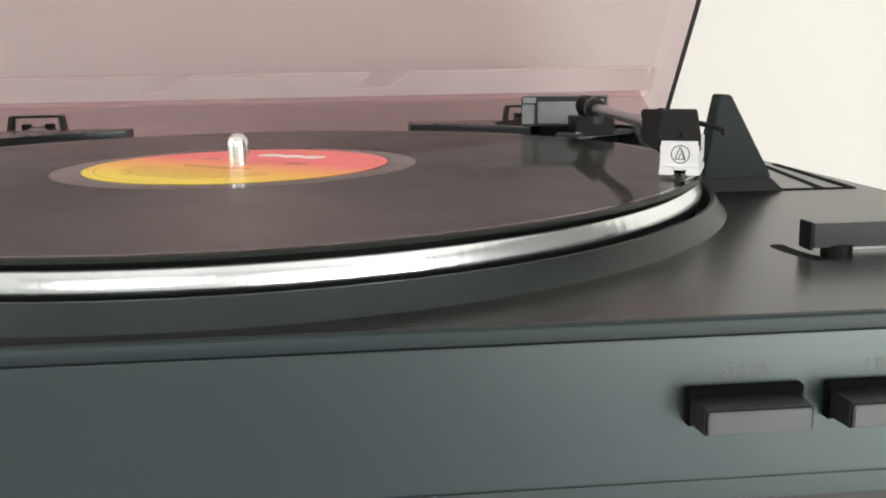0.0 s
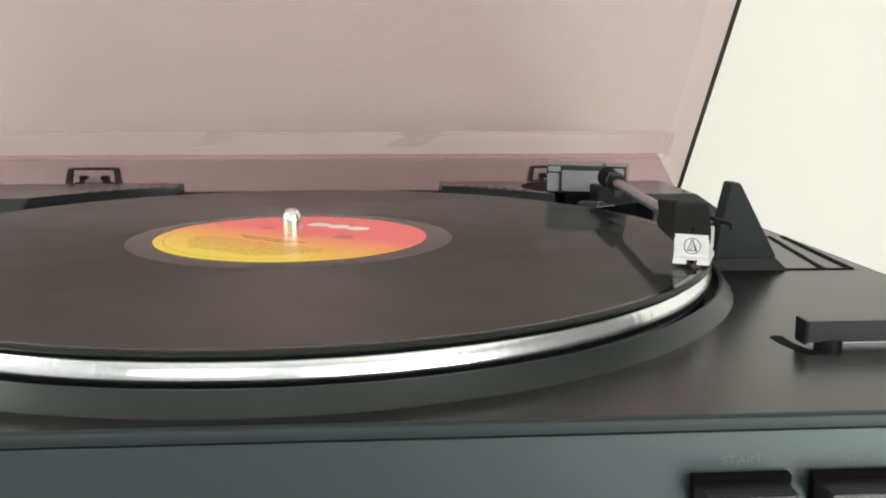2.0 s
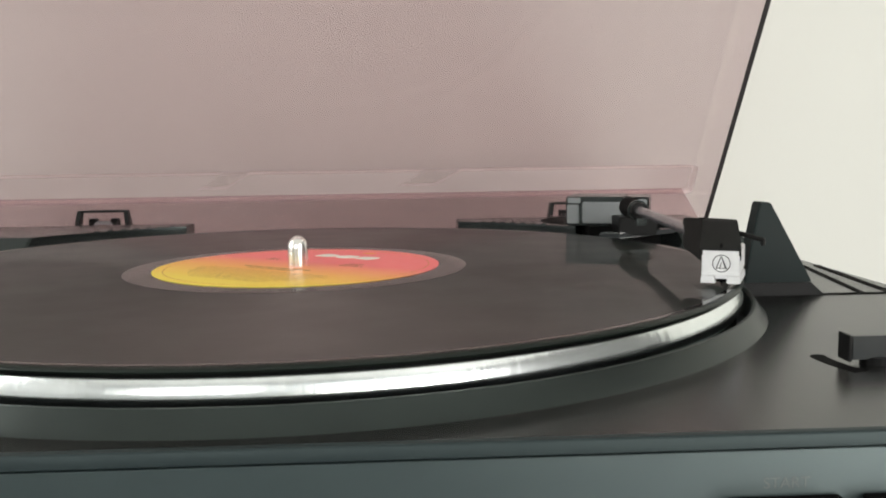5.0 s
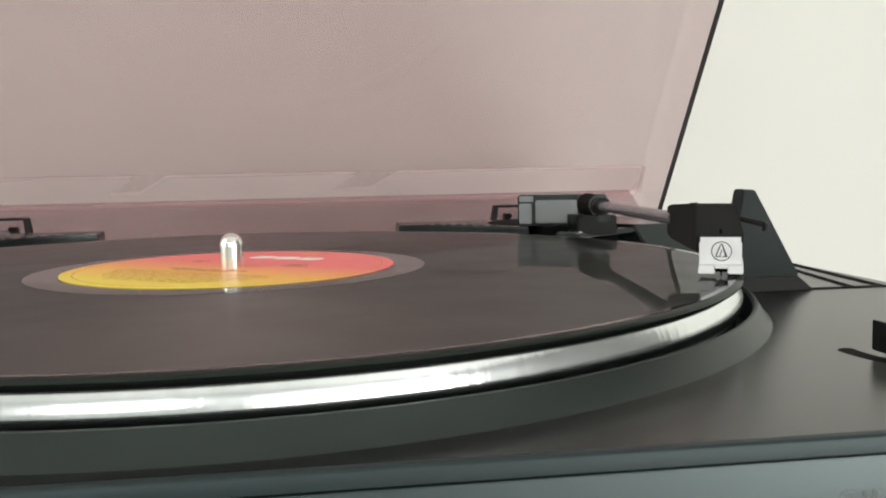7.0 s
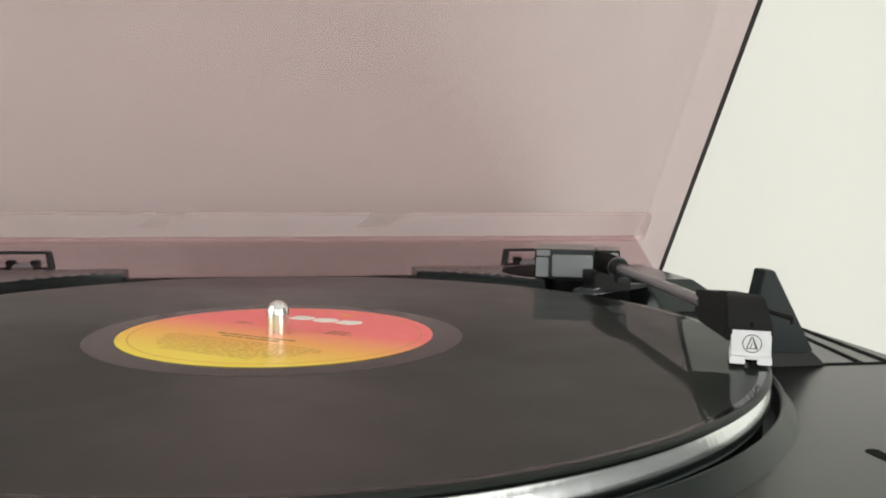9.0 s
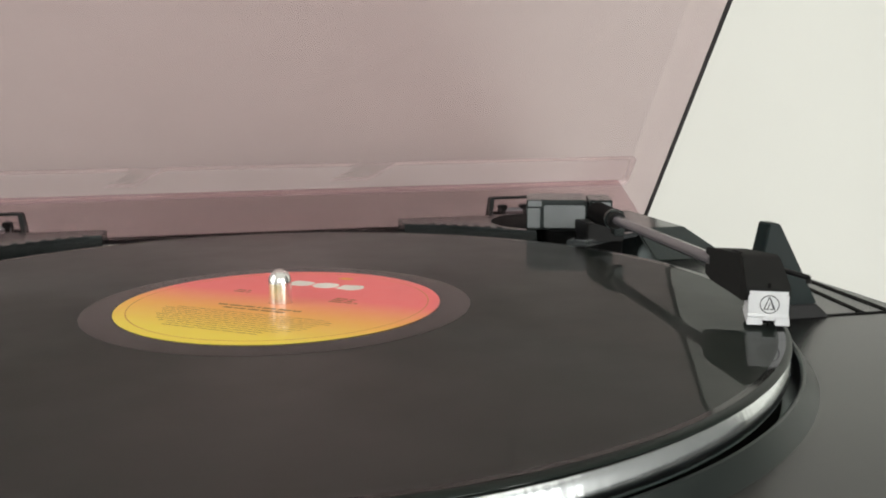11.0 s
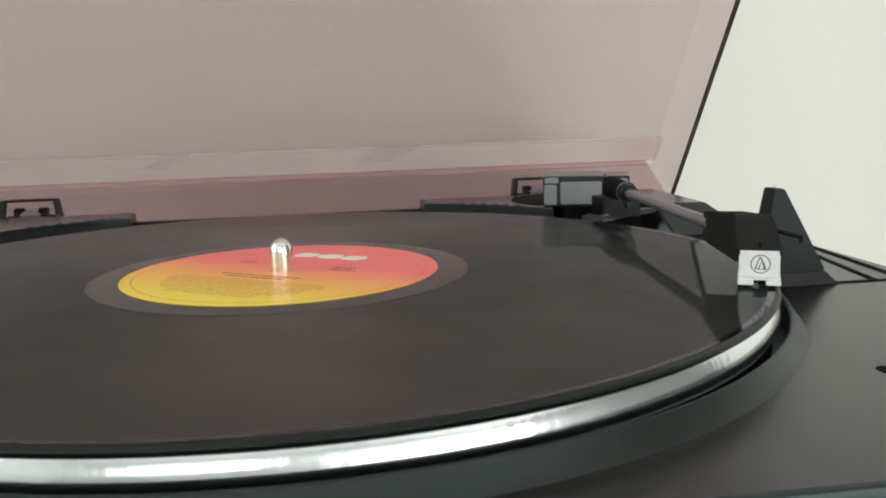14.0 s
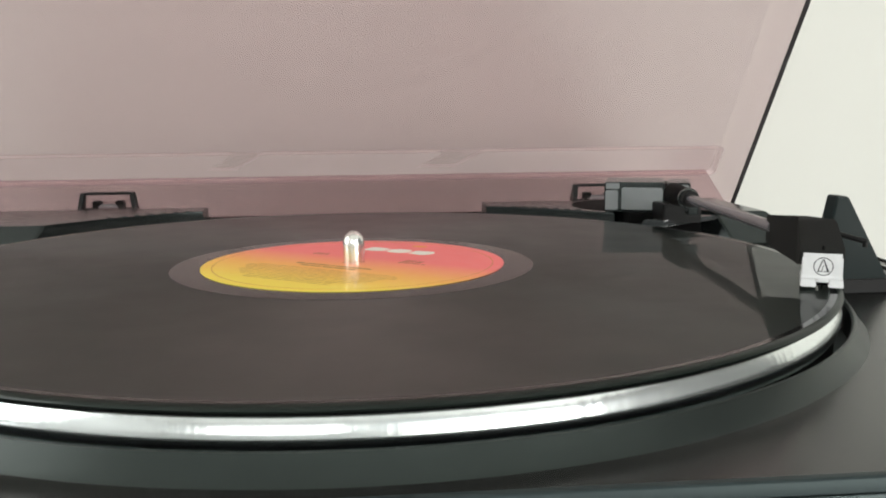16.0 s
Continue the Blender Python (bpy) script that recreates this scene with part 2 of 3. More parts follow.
turned_marks(ALU)
VINYL, LABEL = vinyl(), label_paper()
SMOOTH = material("smooth_vinyl", (0.011, 0.0108, 0.0105), 0.08, vary=0.1, scale=60, ior=1.3)


# ---- shapes ----
def mm(x, y, z):
    return Vector((x / 1000, y / 1000, z / 1000 + ZR))


def part(name, bm, mat, parent=None, label="", smooth=35):
    bmesh.ops.recalc_face_normals(bm, faces=bm.faces)
    me = bpy.data.meshes.new(name)
    bm.to_mesh(me)
    bm.free()
    me.materials.append(mat)
    for p in me.polygons:
        p.use_smooth = smooth > 0
    if smooth > 0:
        me.set_sharp_from_angle(angle=radians(smooth))
    ob = new(name, me)
    if parent:
        ob.parent = parent
    if label:
        tagged(ob, label)
    return ob


def empty(name, at=(0, 0, 0)):
    ob = new(name)
    ob.location = at
    ob.empty_display_size = 0.01
    return ob


def bevelled(bm, width, segments=2, angle=25):
    if width:
        es = [e for e in bm.edges if len(e.link_faces) == 2 and e.calc_face_angle(0) > radians(angle)]
        bmesh.ops.bevel(bm, geom=es, offset=width / 1000, segments=segments, affect="EDGES", clamp_overlap=True)
    return bm


def prism(points, z0, z1, bevel=0.0, segs=2):
    """An upright prism over a plan, in millimetres; z0 or z1 may be a function of x, y."""
    bm = bmesh.new()
    f0 = z0 if callable(z0) else (lambda x, y: z0)
    f1 = z1 if callable(z1) else (lambda x, y: z1)
    lo = [bm.verts.new(mm(x, y, f0(x, y))) for x, y in points]
    hi = [bm.verts.new(mm(x, y, f1(x, y))) for x, y in points]
    k = len(points)
    bm.faces.new(lo), bm.faces.new(hi)
    for i in range(k):
        bm.faces.new((lo[i], lo[(i + 1) % k], hi[(i + 1) % k], hi[i]))
    bmesh.ops.recalc_face_normals(bm, faces=bm.faces)
    return bevelled(bm, bevel, segs)


def block(x0, x1, y0, y1, z0, z1, bevel=0.4, segs=2):
    return prism([(x0, y0), (x1, y0), (x1, y1), (x0, y1)], z0, z1, bevel, segs)


def solid(lo, hi, bevel=0.0, segs=2):
    """A solid between two rings of points in millimetres."""
    bm = bmesh.new()
    a, b = [bm.verts.new(mm(*p)) for p in lo], [bm.verts.new(mm(*p)) for p in hi]
    k = len(lo)
    bm.faces.new(a), bm.faces.new(b)
    for i in range(k):
        bm.faces.new((a[i], a[(i + 1) % k], b[(i + 1) % k], b[i]))
    bmesh.ops.recalc_face_normals(bm, faces=bm.faces)
    return bevelled(bm, bevel, segs)


def turned(profile, steps=192, closed=False, centre=(0, 0)):
    """A body of revolution about an upright axis; profile: (radius, height) in millimetres."""
    bm = bmesh.new()
    rings = []
    for r, z in profile:
        if r < 1e-6:
            rings.append([bm.verts.new(mm(centre[0], centre[1], z))])
        else:
            rings.append([bm.verts.new(mm(centre[0] + r * math.cos(2 * math.pi * i / steps), centre[1] + r * math.sin(2 * math.pi * i / steps), z)) for i in range(steps)])
    pairs = list(zip(rings, rings[1:])) + ([(rings[-1], rings[0])] if closed else [])
    for a, b in pairs:
        for i in range(steps):
            j = (i + 1) % steps
            if len(a) == 1:
                bm.faces.new((a[0], b[i], b[j]))
            elif len(b) == 1:
                bm.faces.new((a[i], a[j], b[0]))
            else:
                bm.faces.new((a[i], a[j], b[j], b[i]))
    return bm


def rod(a, b, r, r2=None, steps=28, caps=True):
    """A round bar from a to b, in millimetres."""
    a, b = mm(*a), mm(*b)
    bm = bmesh.new()
    q = (b - a).to_track_quat("Z", "Y").to_matrix().to_4x4()
    bmesh.ops.create_cone(bm, cap_ends=caps, segments=steps, radius1=r / 1000, radius2=(r if r2 is None else r2) / 1000, depth=(b - a).length,
                          matrix=Matrix.Translation((a + b) / 2) @ q)
    return bm


def arc(r, a0, a1, n, centre=(0, 0)):
    return [(centre[0] + r * math.cos(radians(a0 + (a1 - a0) * i / n)), centre[1] + r * math.sin(radians(a0 + (a1 - a0) * i / n))) for i in range(n + 1)]


def box_m(x0, x1, y0, y1, z0, z1, bevel=0.0):
    """A box in metres."""
    bm = bmesh.new()
    bmesh.ops.create_cube(bm, size=1, matrix=Matrix.Translation(((x0 + x1) / 2, (y0 + y1) / 2, (z0 + z1) / 2)) @ Matrix.Diagonal((x1 - x0, y1 - y0, z1 - z0, 1)))
    return bevelled(bm, bevel * 1000) if bevel else bm


# ---- room ----
X0, X1, Y0, Y1, F, C = -1.8, 2.5, -2.6, 0.285, -0.75, 1.75
tagged(part("floor", box_m(X0 - 0.1, X1 + 0.1, Y0 - 0.1, Y1 + 0.1, F - 0.1, F), FLOORM), "polished grey floor of the room", "floor", kind="structure")
tagged(part("ceiling", box_m(X0 - 0.1, X1 + 0.1, Y0 - 0.1, Y1 + 0.1, C, C + 0.1), CEIL), "plain white painted ceiling", "ceiling", kind="structure")
tagged(part("wall_north", box_m(X0 - 0.1, X1 + 0.1, Y1, Y1 + 0.1, F, C), WALL), "plain off-white painted wall behind the turntable", "wall", kind="structure")
# out of view; darkened so the platter rim's right side reflects dark
tagged(part("wall_east", box_m(X1, X1 + 0.1, Y0, Y1, F, C), DUSK), "unseen side wall, darkened to dim the platter rim's reflection", "wall", kind="structure")


def wall_with_openings(name, along, at, t, a0, a1, openings, label):
    """A wall with window openings (from, to, sill, head) through it. along: 'x' or 'y'."""
    bm = bmesh.new()
    ends = [a0] + [v for o in openings for v in o[:2]] + [a1]
    boxes = [(ends[2 * i], ends[2 * i + 1], F, C) for i in range(len(openings) + 1)]
    for o0, o1, z0, z1 in openings:
        boxes += [(o0, o1, F, z0), (o0, o1, z1, C)]
    for u0, u1, w0, w1 in boxes:
        b = (u0, u1, at, at + t) if along == "x" else (at, at + t, u0, u1)
        bmesh.ops.create_cube(bm, size=1, matrix=Matrix.Translation(((b[0] + b[1]) / 2, (b[2] + b[3]) / 2, (w0 + w1) / 2)) @ Matrix.Diagonal((b[1] - b[0], b[3] - b[2], w1 - w0, 1)))
    return tagged(part(name, bm, ROOM), label, "wall", kind="structure")


wall_with_openings("wall_south", "x", Y0 - 0.1, 0.1, X0 - 0.1, X1 + 0.1, ((-1.3, -0.2, 0.3, 1.3), (0.4, 2.36, -0.65, 1.25)), "grey-white wall with a tall glazed opening")
wall_with_openings("wall_west", "y", X0 - 0.1, 0.1, Y0, Y1, ((-0.9, 0.2, 0.1, 1.3),), "grey-white side wall with a window opening")


def window(name, along, at, o0, o1, z0, z1, lights=2):
    w = tagged(empty(name, (0, 0, 0)), "white painted window with tall lights", "window", kind="structure")
    bars = [(o0, o0 + 0.05, z0, z1), (o1 - 0.05, o1, z0, z1),             (o0 + 0.05, o1 - 0.05, z0, z0 + 0.05), (o0 + 0.05, o1 - 0.05, z1 - 0.05, z1)]
    for i in range(1, lights):
        u = o0 + (o1 - o0) * i / lights
        bars.append((u - 0.045, u + 0.045, z0 + 0.05, z1 - 0.05))
    for u0, u1, w0, w1 in bars:
        b = (u0, u1, at, at + 0.05) if along == "x" else (at, at + 0.05, u0, u1)
        part("window_frame", box_m(*b, w0, w1, 0.004), FRAME, w)
    return w


window("window_1", "x", Y0 + 0.001, 0.4, 2.36, -0.65, 1.25, 3)
window("window_2", "y", X0 + 0.001, -0.9, 0.2, 0.1, 1.3)
window("window_3", "x", Y0 + 0.001, -1.3, -0.2, 0.3, 1.3, 2)

table = tagged(empty("side_table", (0, 0, 0)), "pale plain table under the turntable", "table")
part("tabletop", box_m(-0.235, 0.235, -0.195, 0.284, -0.03, 0.0, 0.003), TABLE, table)
for x in (-0.2, 0.2):
    for y in (-0.155, 0.25):
        part("leg", box_m(x - 0.025, x + 0.025, y - 0.025, y + 0.025, F, -0.03, 0.003), TABLE, table)

# ---- turntable ----
player = tagged(empty("turntable", (0, 0, 0)), "charcoal plastic automatic turntable with its smoked lid open", "turntable")
TOP = -12.5
W = 218.0
FRONT = -163.7
REAR = 206.0

# plinth: a ring of shell with a round well for the platter
WELL = 153.2


def plinth_mesh():
    bm = bmesh.new()
    n = 192
    inner, outer = [], []
    for i in range(n):
        a = 2 * math.pi * i / n
        c, s = math.cos(a), math.sin(a)
        inner.append((WELL * c, WELL * s))
        k = min((W - 1.5) / abs(c) if abs(c) > 1e-9 else 1e9, (((REAR - 1.5) if s > 0 else -(FRONT + 1.8)) / abs(s)) if abs(s) > 1e-9 else 1e9)
        outer.append((k * c, k * s))
    foot = [(158.2 / WELL * x, 157.6 / WELL * y) for x, y in inner]
    rings = [[(x, y, -24) for x, y in inner], [(x, y, -8.0) for x, y in inner], [(x * 153.8 / WELL, y * 153.8 / WELL, -7.3) for x, y in inner]]
    rings2 = [[(x, y, TOP) for x, y in foot], [(x, y, TOP) for x, y in outer]]
    collar = bmesh.new()
    rings += [[(x * 154.5 / WELL, y * 154.5 / WELL, -7.4) for x, y in inner], [(x * 156.9 / WELL, y * 156.9 / WELL, -11.4) for x, y in inner],
              [(x * 158.3 / WELL, y * 158.3 / WELL, TOP - 0.3) for x, y in inner]]
    for out, group in ((bm, rings2), (collar, rings)):
        vs = [[out.verts.new(mm(*p)) for p in ring] for ring in group]
        for a, b in zip(vs, vs[1:]):
            for i in range(n):
                out.faces.new((a[i], a[(i + 1) % n], b[(i + 1) % n], b[i]))
    return bm, outer, collar


top_mesh, outer, collar = plinth_mesh()
bm = bmesh.new()
# rounded brow and skirt down to the seam
n = len(outer)
prev = None
for grow, z in ((0.0, TOP), (1.2, TOP - 0.1), (1.6, TOP - 0.3), (1.8, TOP - 0.7), (1.8, TOP - 3.0), (1.6, TOP - 3.1), (0.6, TOP - 3.15), (0.6, TOP - 4.0)):
    ring = []
    for x, y in outer:
        gx = grow * (1 if x > W - 2 else -1 if x < -W + 2 else 0)
        gy = grow * (1 if y > REAR - 2 else -1 if y < FRONT + 2 else 0)
        ring.append(bm.verts.new(mm(x + gx, y + gy, z)))
    if prev:
        for i in range(n):
            bm.faces.new((prev[i], prev[(i + 1) % n], ring[(i + 1) % n], ring[i]))
    prev = ring
part("plinth_skirt", bm, SKIRT, player, "blue-grey rounded brow above the front seam", smooth=60)
part("plinth_top", top_mesh, PLINTH, player, "satin charcoal plastic deck", smooth=50)
part("platter_collar", collar, COLLAR, player, "matt dark grey raised collar round the platter", smooth=40)
part("well_floor", turned([(0, -23), (WELL + 0.5, -23), (WELL + 0.5, -24), (0, -24)], 96), BLACK, player)
part("body", block(-W, W, FRONT, REAR, -43.0, TOP - 3.5, 0.15), PANEL, player, "blue-grey lit smooth plastic front panel")
part("base_tray", block(-W + 1, W - 1, FRONT + 1.0, REAR - 1, -48.5, -43.6, 0.5), PANEL, player)
part("seam", block(-W + 2, W - 2, FRONT + 2.2, REAR - 2, -43.8, -42.8, 0), BLACK, player)
for x in (-180, 180):
    for y in (-130, 170):
        part("foot", turned([(0, -62), (15, -62), (16, -61), (16, -50), (14, -48.3), (0, -48.3)], 40, centre=(x, y)), DARK, player)

# raised rear decks beside the hinges, cut round by the platter
DECK = 1.6
ARC, ARCX = 168.0, 5.0


def deck(side):
    """One rear deck: sloped at its front and outer side, cut round by the platter."""
    xt, xf, yt, yf = 192.0, 211.0, 108.0, 98.0
    inner_x = 67.0 if side > 0 else 73.0
    cx = -ARCX * side
    a_in = math.degrees(math.acos((inner_x - cx) / ARC))
    a_top = math.degrees(math.asin(yt / ARC))
    a_foot = math.degrees(math.asin(yf / ARC))
    k = 24
    if side > 0:
        a_cut = math.degrees(math.acos((121.0 - cx) / ARC))
        edge = arc(ARC, a_in, a_cut, k, (cx, 0)) + [(123, 124), (134, 133), (148, 134), (158, 127), (164, 117)]
        # the cut falls away in a slope beside the arm
        slope = [(126, 113), (140, 119), (150, 117), (159, 112), (167, 105)]
        top, foot = edge + [(168, yt)], edge[:-5] + slope + [(174, yf)]
    else:
        top, foot = arc(ARC, a_in, a_top, k, (cx, 0)), arc(ARC, a_in, a_foot, k, (cx, 0))
    top += [(xt, yt), (xt, 172), (inner_x, 172)]
    foot += [(xf, yf), (xf, 172), (inner_x, 172)]
    if side < 0:
        top, foot = [(-x, y) for x, y in top], [(-x, y) for x, y in foot]
    return solid([(x, y, TOP + 0.05) for x, y in foot], [(x, y, DECK) for x, y in top], 0.5)


left = part("rear_deck", deck(-1), SATIN, player, "raised black deck with a scalloped edge")
right = part("rear_deck", deck(1), SATIN, player, "raised black deck under the tonearm pivot")
# lower shelf behind the decks, under the lid
for x0, x1 in ((-190, -98), (100, 190)):
    part("hinge_shelf", block(x0, x1, 172.5, 190, TOP + 0.05, -6, 0.6), SATIN, player)
# small moulded ribs along the decks
for side, x_a, x_b in ((-1, 80, 112), (1, 80, 108)):
    for i in range(7):
        x = x_a + (x_b - x_a) * i / 6
        y = math.sqrt((ARC + 2.5) ** 2 - (x + side * ARCX) ** 2)
        part("rib", block(side * x - 1.3, side * x + 1.3, y - 1.5, y + 1.5, DECK - 0.1, DECK + 0.55, 0.3), SATIN, left if side < 0 else right)

# platter and spindle
part("platter", turned([(0, -3.2), (148.4, -3.2), (148.9, -3.0), (149.3, -2.6), (149.7, -3.2), (150.4, -4.6), (150.8, -6.2), (150.7, -7.4), (150.3, -8.6), (149.6, -9.7), (148.5, -10.6), (147.0, -11.3), (147.0, -20), (0, -20)], 256), ALU, player,
     "polished aluminium platter rim", smooth=28)
part("platter_skirt", turned([(147.3, -8.6), (149.0, -8.7), (149.0, -20), (147.3, -20)], 192, closed=True), BLACK, player)
part("platter_mat", turned([(0, -3.1), (147.5, -3.1), (147.5, -1.9), (0, -1.9)], 128), DARK, player)
part("spindle", turned([(0, 10.6), (0.9, 10.5), (1.8, 10.1), (2.6, 9.4), (3.2, 8.4), (3.5, 7.3), (3.58, 6.2), (3.58, -10), (0, -10)], 64), CHROME, player, "domed bright steel spindle")

# record on the platter
record = tagged(empty("vinyl_record", (0, 0, 0)), "black vinyl record with red to yellow label on the platter", "record")
disc = part("disc", turned([(3.7, -0.15), (49.5, -0.15), (51, -0.3), (58.6, -0.36), (59.4, -0.4), (144.5, -0.42), (146.0, -0.38), (148.6, -0.25), (150.0, -0.3), (150.7, -0.7), (150.9, -1.2), (150.6, -1.7), (149.8, -1.85), (3.7, -1.85)], 320, closed=True), VINYL, record, smooth=40)
for v in disc.data.vertices:
    v.co.z -= ZR
disc.location = (0, 0, ZR)
part("run_out", turned([(50.2, -0.25), (59.6, -0.37), (59.6, -0.33), (50.2, -0.2)], 200, closed=True), SMOOTH, record, "smoother ring round the label", smooth=40)
part("lead_in", turned([(147.4, -0.33), (149.2, -0.25), (149.2, -0.21), (147.4, -0.29)], 240, closed=True), SMOOTH, record, "smoother ring at the record's edge", smooth=40)
TURNED = -36.0


def on_label(ob):
    """Set a mesh drawn in the label's own plane on the record."""
    ob.matrix_world = pose(0, 0, ZR, 0, 0, TURNED)
    return ob


def flat(outline, z0, z1):
    bm = bmesh.new()
    lo = [bm.verts.new((x / 1000, y / 1000, z0 / 1000)) for x, y in outline]
    hi = [bm.verts.new((x / 1000, y / 1000, z1 / 1000)) for x, y in outline]
    bm.faces.new(lo), bm.faces.new(hi)
    for i in range(len(lo)):
        j = (i + 1) % len(lo)
        bm.faces.new((lo[i], lo[j], hi[j], hi[i]))
    return bm


def ring_flat(r0, r1, z0, z1, steps=160):
    bm = turned([(r0, z0), (r1, z0), (r1, z1), (r0, z1)], steps, closed=True)
    bmesh.ops.translate(bm, verts=bm.verts, vec=(0, 0, -ZR))
    return bm


label = on_label(part("label", ring_flat(3.75, 50.0, -0.14, 0.0), LABEL, record, "paper label fading from red to yellow"))


def on_paper(name, bm, mat, text=""):
    ob = part(name, bm, mat, label, text, smooth=0)
    return ob


on_paper("label_groove", ring_flat(46.2, 46.5, -0.02, 0.02), material("pressed_ring", (0.6, 0.26, 0.05), 0.5), "")


def blob(cx, cy, w, h, lobes):
    """A rounded plain mark of the logo, with a lobed outline."""
    pts = []
    for i in range(40):
        a = 2 * math.pi * i / 40
        k = 1 + 0.07 * math.cos(lobes * a)
        c, s = math.cos(a), math.sin(a)
        pts.append((cx + w / 2 * k * math.copysign(abs(c) ** 0.6, c), cy + h / 2 * k * math.copysign(abs(s) ** 0.6, s)))
    return flat(pts, -0.01, 0.03)


for cx, lobes in ((-9.6, 3), (0.2, 4), (9.8, 5)):
    on_paper("logo_mark", blob(cx, 27.5, 8.6, 7.6, lobes), PAPER, "rounded white logo mark")
on_paper("logo_sun", blob(1.0, 40.0, 5.5, 3.2, 6), SUN, "small orange logo mark")
rnd = random.Random(5)


def print_line(x0, x1, y, h, mat=SMALL):
    """A line of print too small to read, as bars."""
    bm = bmesh.new()
    x = x0
    while x < x1 - 0.6:
        w = min(rnd.uniform(1.2, 5.0), x1 - x)
        lo = [(x, y), (x + w, y), (x + w, y + h), (x, y + h)]
        vs = [bm.verts.new((px / 1000, py / 1000, 0.000025)) for px, py in lo]
        bm.faces.new(vs)
        x += w + rnd.uniform(0.5, 0.9)
    on_paper("print_line", bm, mat)


for y, a, b in ((-9.5, -17, 13), (-12.5, -13, 9)):
    print_line(a, b, y, 1.3)
for i in range(11):
    y = -16.5 - 2.0 * i
    half = math.sqrt(max(41.0 ** 2 - y * y, 0)) * rnd.uniform(0.72, 0.92)
    print_line(-half, half, y, 0.42)
for y in (10.5, 8.3, 6.1):
    print_line(13.5, 13.5 + rnd.uniform(7, 11), y, 1.0)
for y in (10.5, 8.3):
    print_line(-24, -24 + rnd.uniform(5, 8), y, 0.9)

# lid: a shallow acrylic box, opened back on its hinges
TH = 52.7


def lid_mesh():
    """The lid in its own plane: s forward along the rim, h out from the rim to the top panel."""
    L, H, w, t, r = 360.0, 34.5, 211.5, 2.6, 6.0
    bm = bmesh.new()

    def ring(inset, h, rad):
        x1, x0, s0, s1 = w - inset, -207.0 + inset, inset, L - inset
        pts = []
        for cx, cs, a0 in ((x1 - rad, s1 - rad, 0), (x0 + rad, s1 - rad, 90), (x0 + rad, s0 + rad, 180), (x1 - rad, s0 + rad, 270)):
            for i in range(7):
                a = radians(a0 + 15 * i)
                pts.append((cx + rad * math.cos(a), cs + rad * math.sin(a), h))
        return [bm.verts.new((x / 1000, -s / 1000, h / 1000)) for x, s, h in pts]

    # rounded bends between walls and top panel, outside and inside
    turn = [radians(15 * i) for i in range(7)]
    outer = [ring(0, 0, 4)] + [ring(3.6 * (1 - math.cos(a)), H - 3.6 * (1 - math.sin(a)), 4) for a in turn]
    inner = [ring(t + 2.6 * (1 - math.cos(a)), H - t - 2.6 * (1 - math.sin(a)), 3) for a in reversed(turn)] + [ring(t, 0, 3)]
    k = 28
    for a, b in list(zip(outer, outer[1:])) + list(zip(inner, inner[1:])):
        for i in range(k):
            bm.faces.new((a[i], a[(i + 1) % k], b[(i + 1) % k], b[i]))
    bm.faces.new(outer[-1]), bm.faces.new(inner[0])
    edge = [bm.faces.new((outer[0][i], outer[0][(i + 1) % k], inner[-1][(i + 1) % k], inner[-1][i])) for i in range(k)]
    for fa in edge:
        fa.material_index = 1
    return bm


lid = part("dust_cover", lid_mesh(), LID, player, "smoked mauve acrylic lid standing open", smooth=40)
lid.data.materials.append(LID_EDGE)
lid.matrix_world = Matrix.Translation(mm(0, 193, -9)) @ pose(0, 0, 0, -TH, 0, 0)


def darkening_strip():
    """A tinted strip added inside the lid's rear wall to darken that zone."""
    bm = bmesh.new()
    a = [bm.verts.new((x / 1000, y / 1000, z / 1000)) for x, y, z in ((-203, -2.9, 1.0), (208, -2.9, 1.0), (204, -2.9, 31.0), (-199, -2.9, 31.0))]
    b = [bm.verts.new((x / 1000, y / 1000, z / 1000)) for x, y, z in ((-203, -4.9, 1.0), (208, -4.9, 1.0), (204, -4.9, 31.0), (-199, -4.9, 31.0))]
    bm.faces.new(a), bm.faces.new(b)
    for i in range(4):
        bm.faces.new((a[i], a[(i + 1) % 4], b[(i + 1) % 4], b[i]))
    return bm


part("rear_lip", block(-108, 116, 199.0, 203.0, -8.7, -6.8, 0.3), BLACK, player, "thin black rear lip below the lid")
strip = part("darkening_strip", darkening_strip(), STRIP, lid, "darker mauve strip added to darken the lid's rear wall", smooth=0)


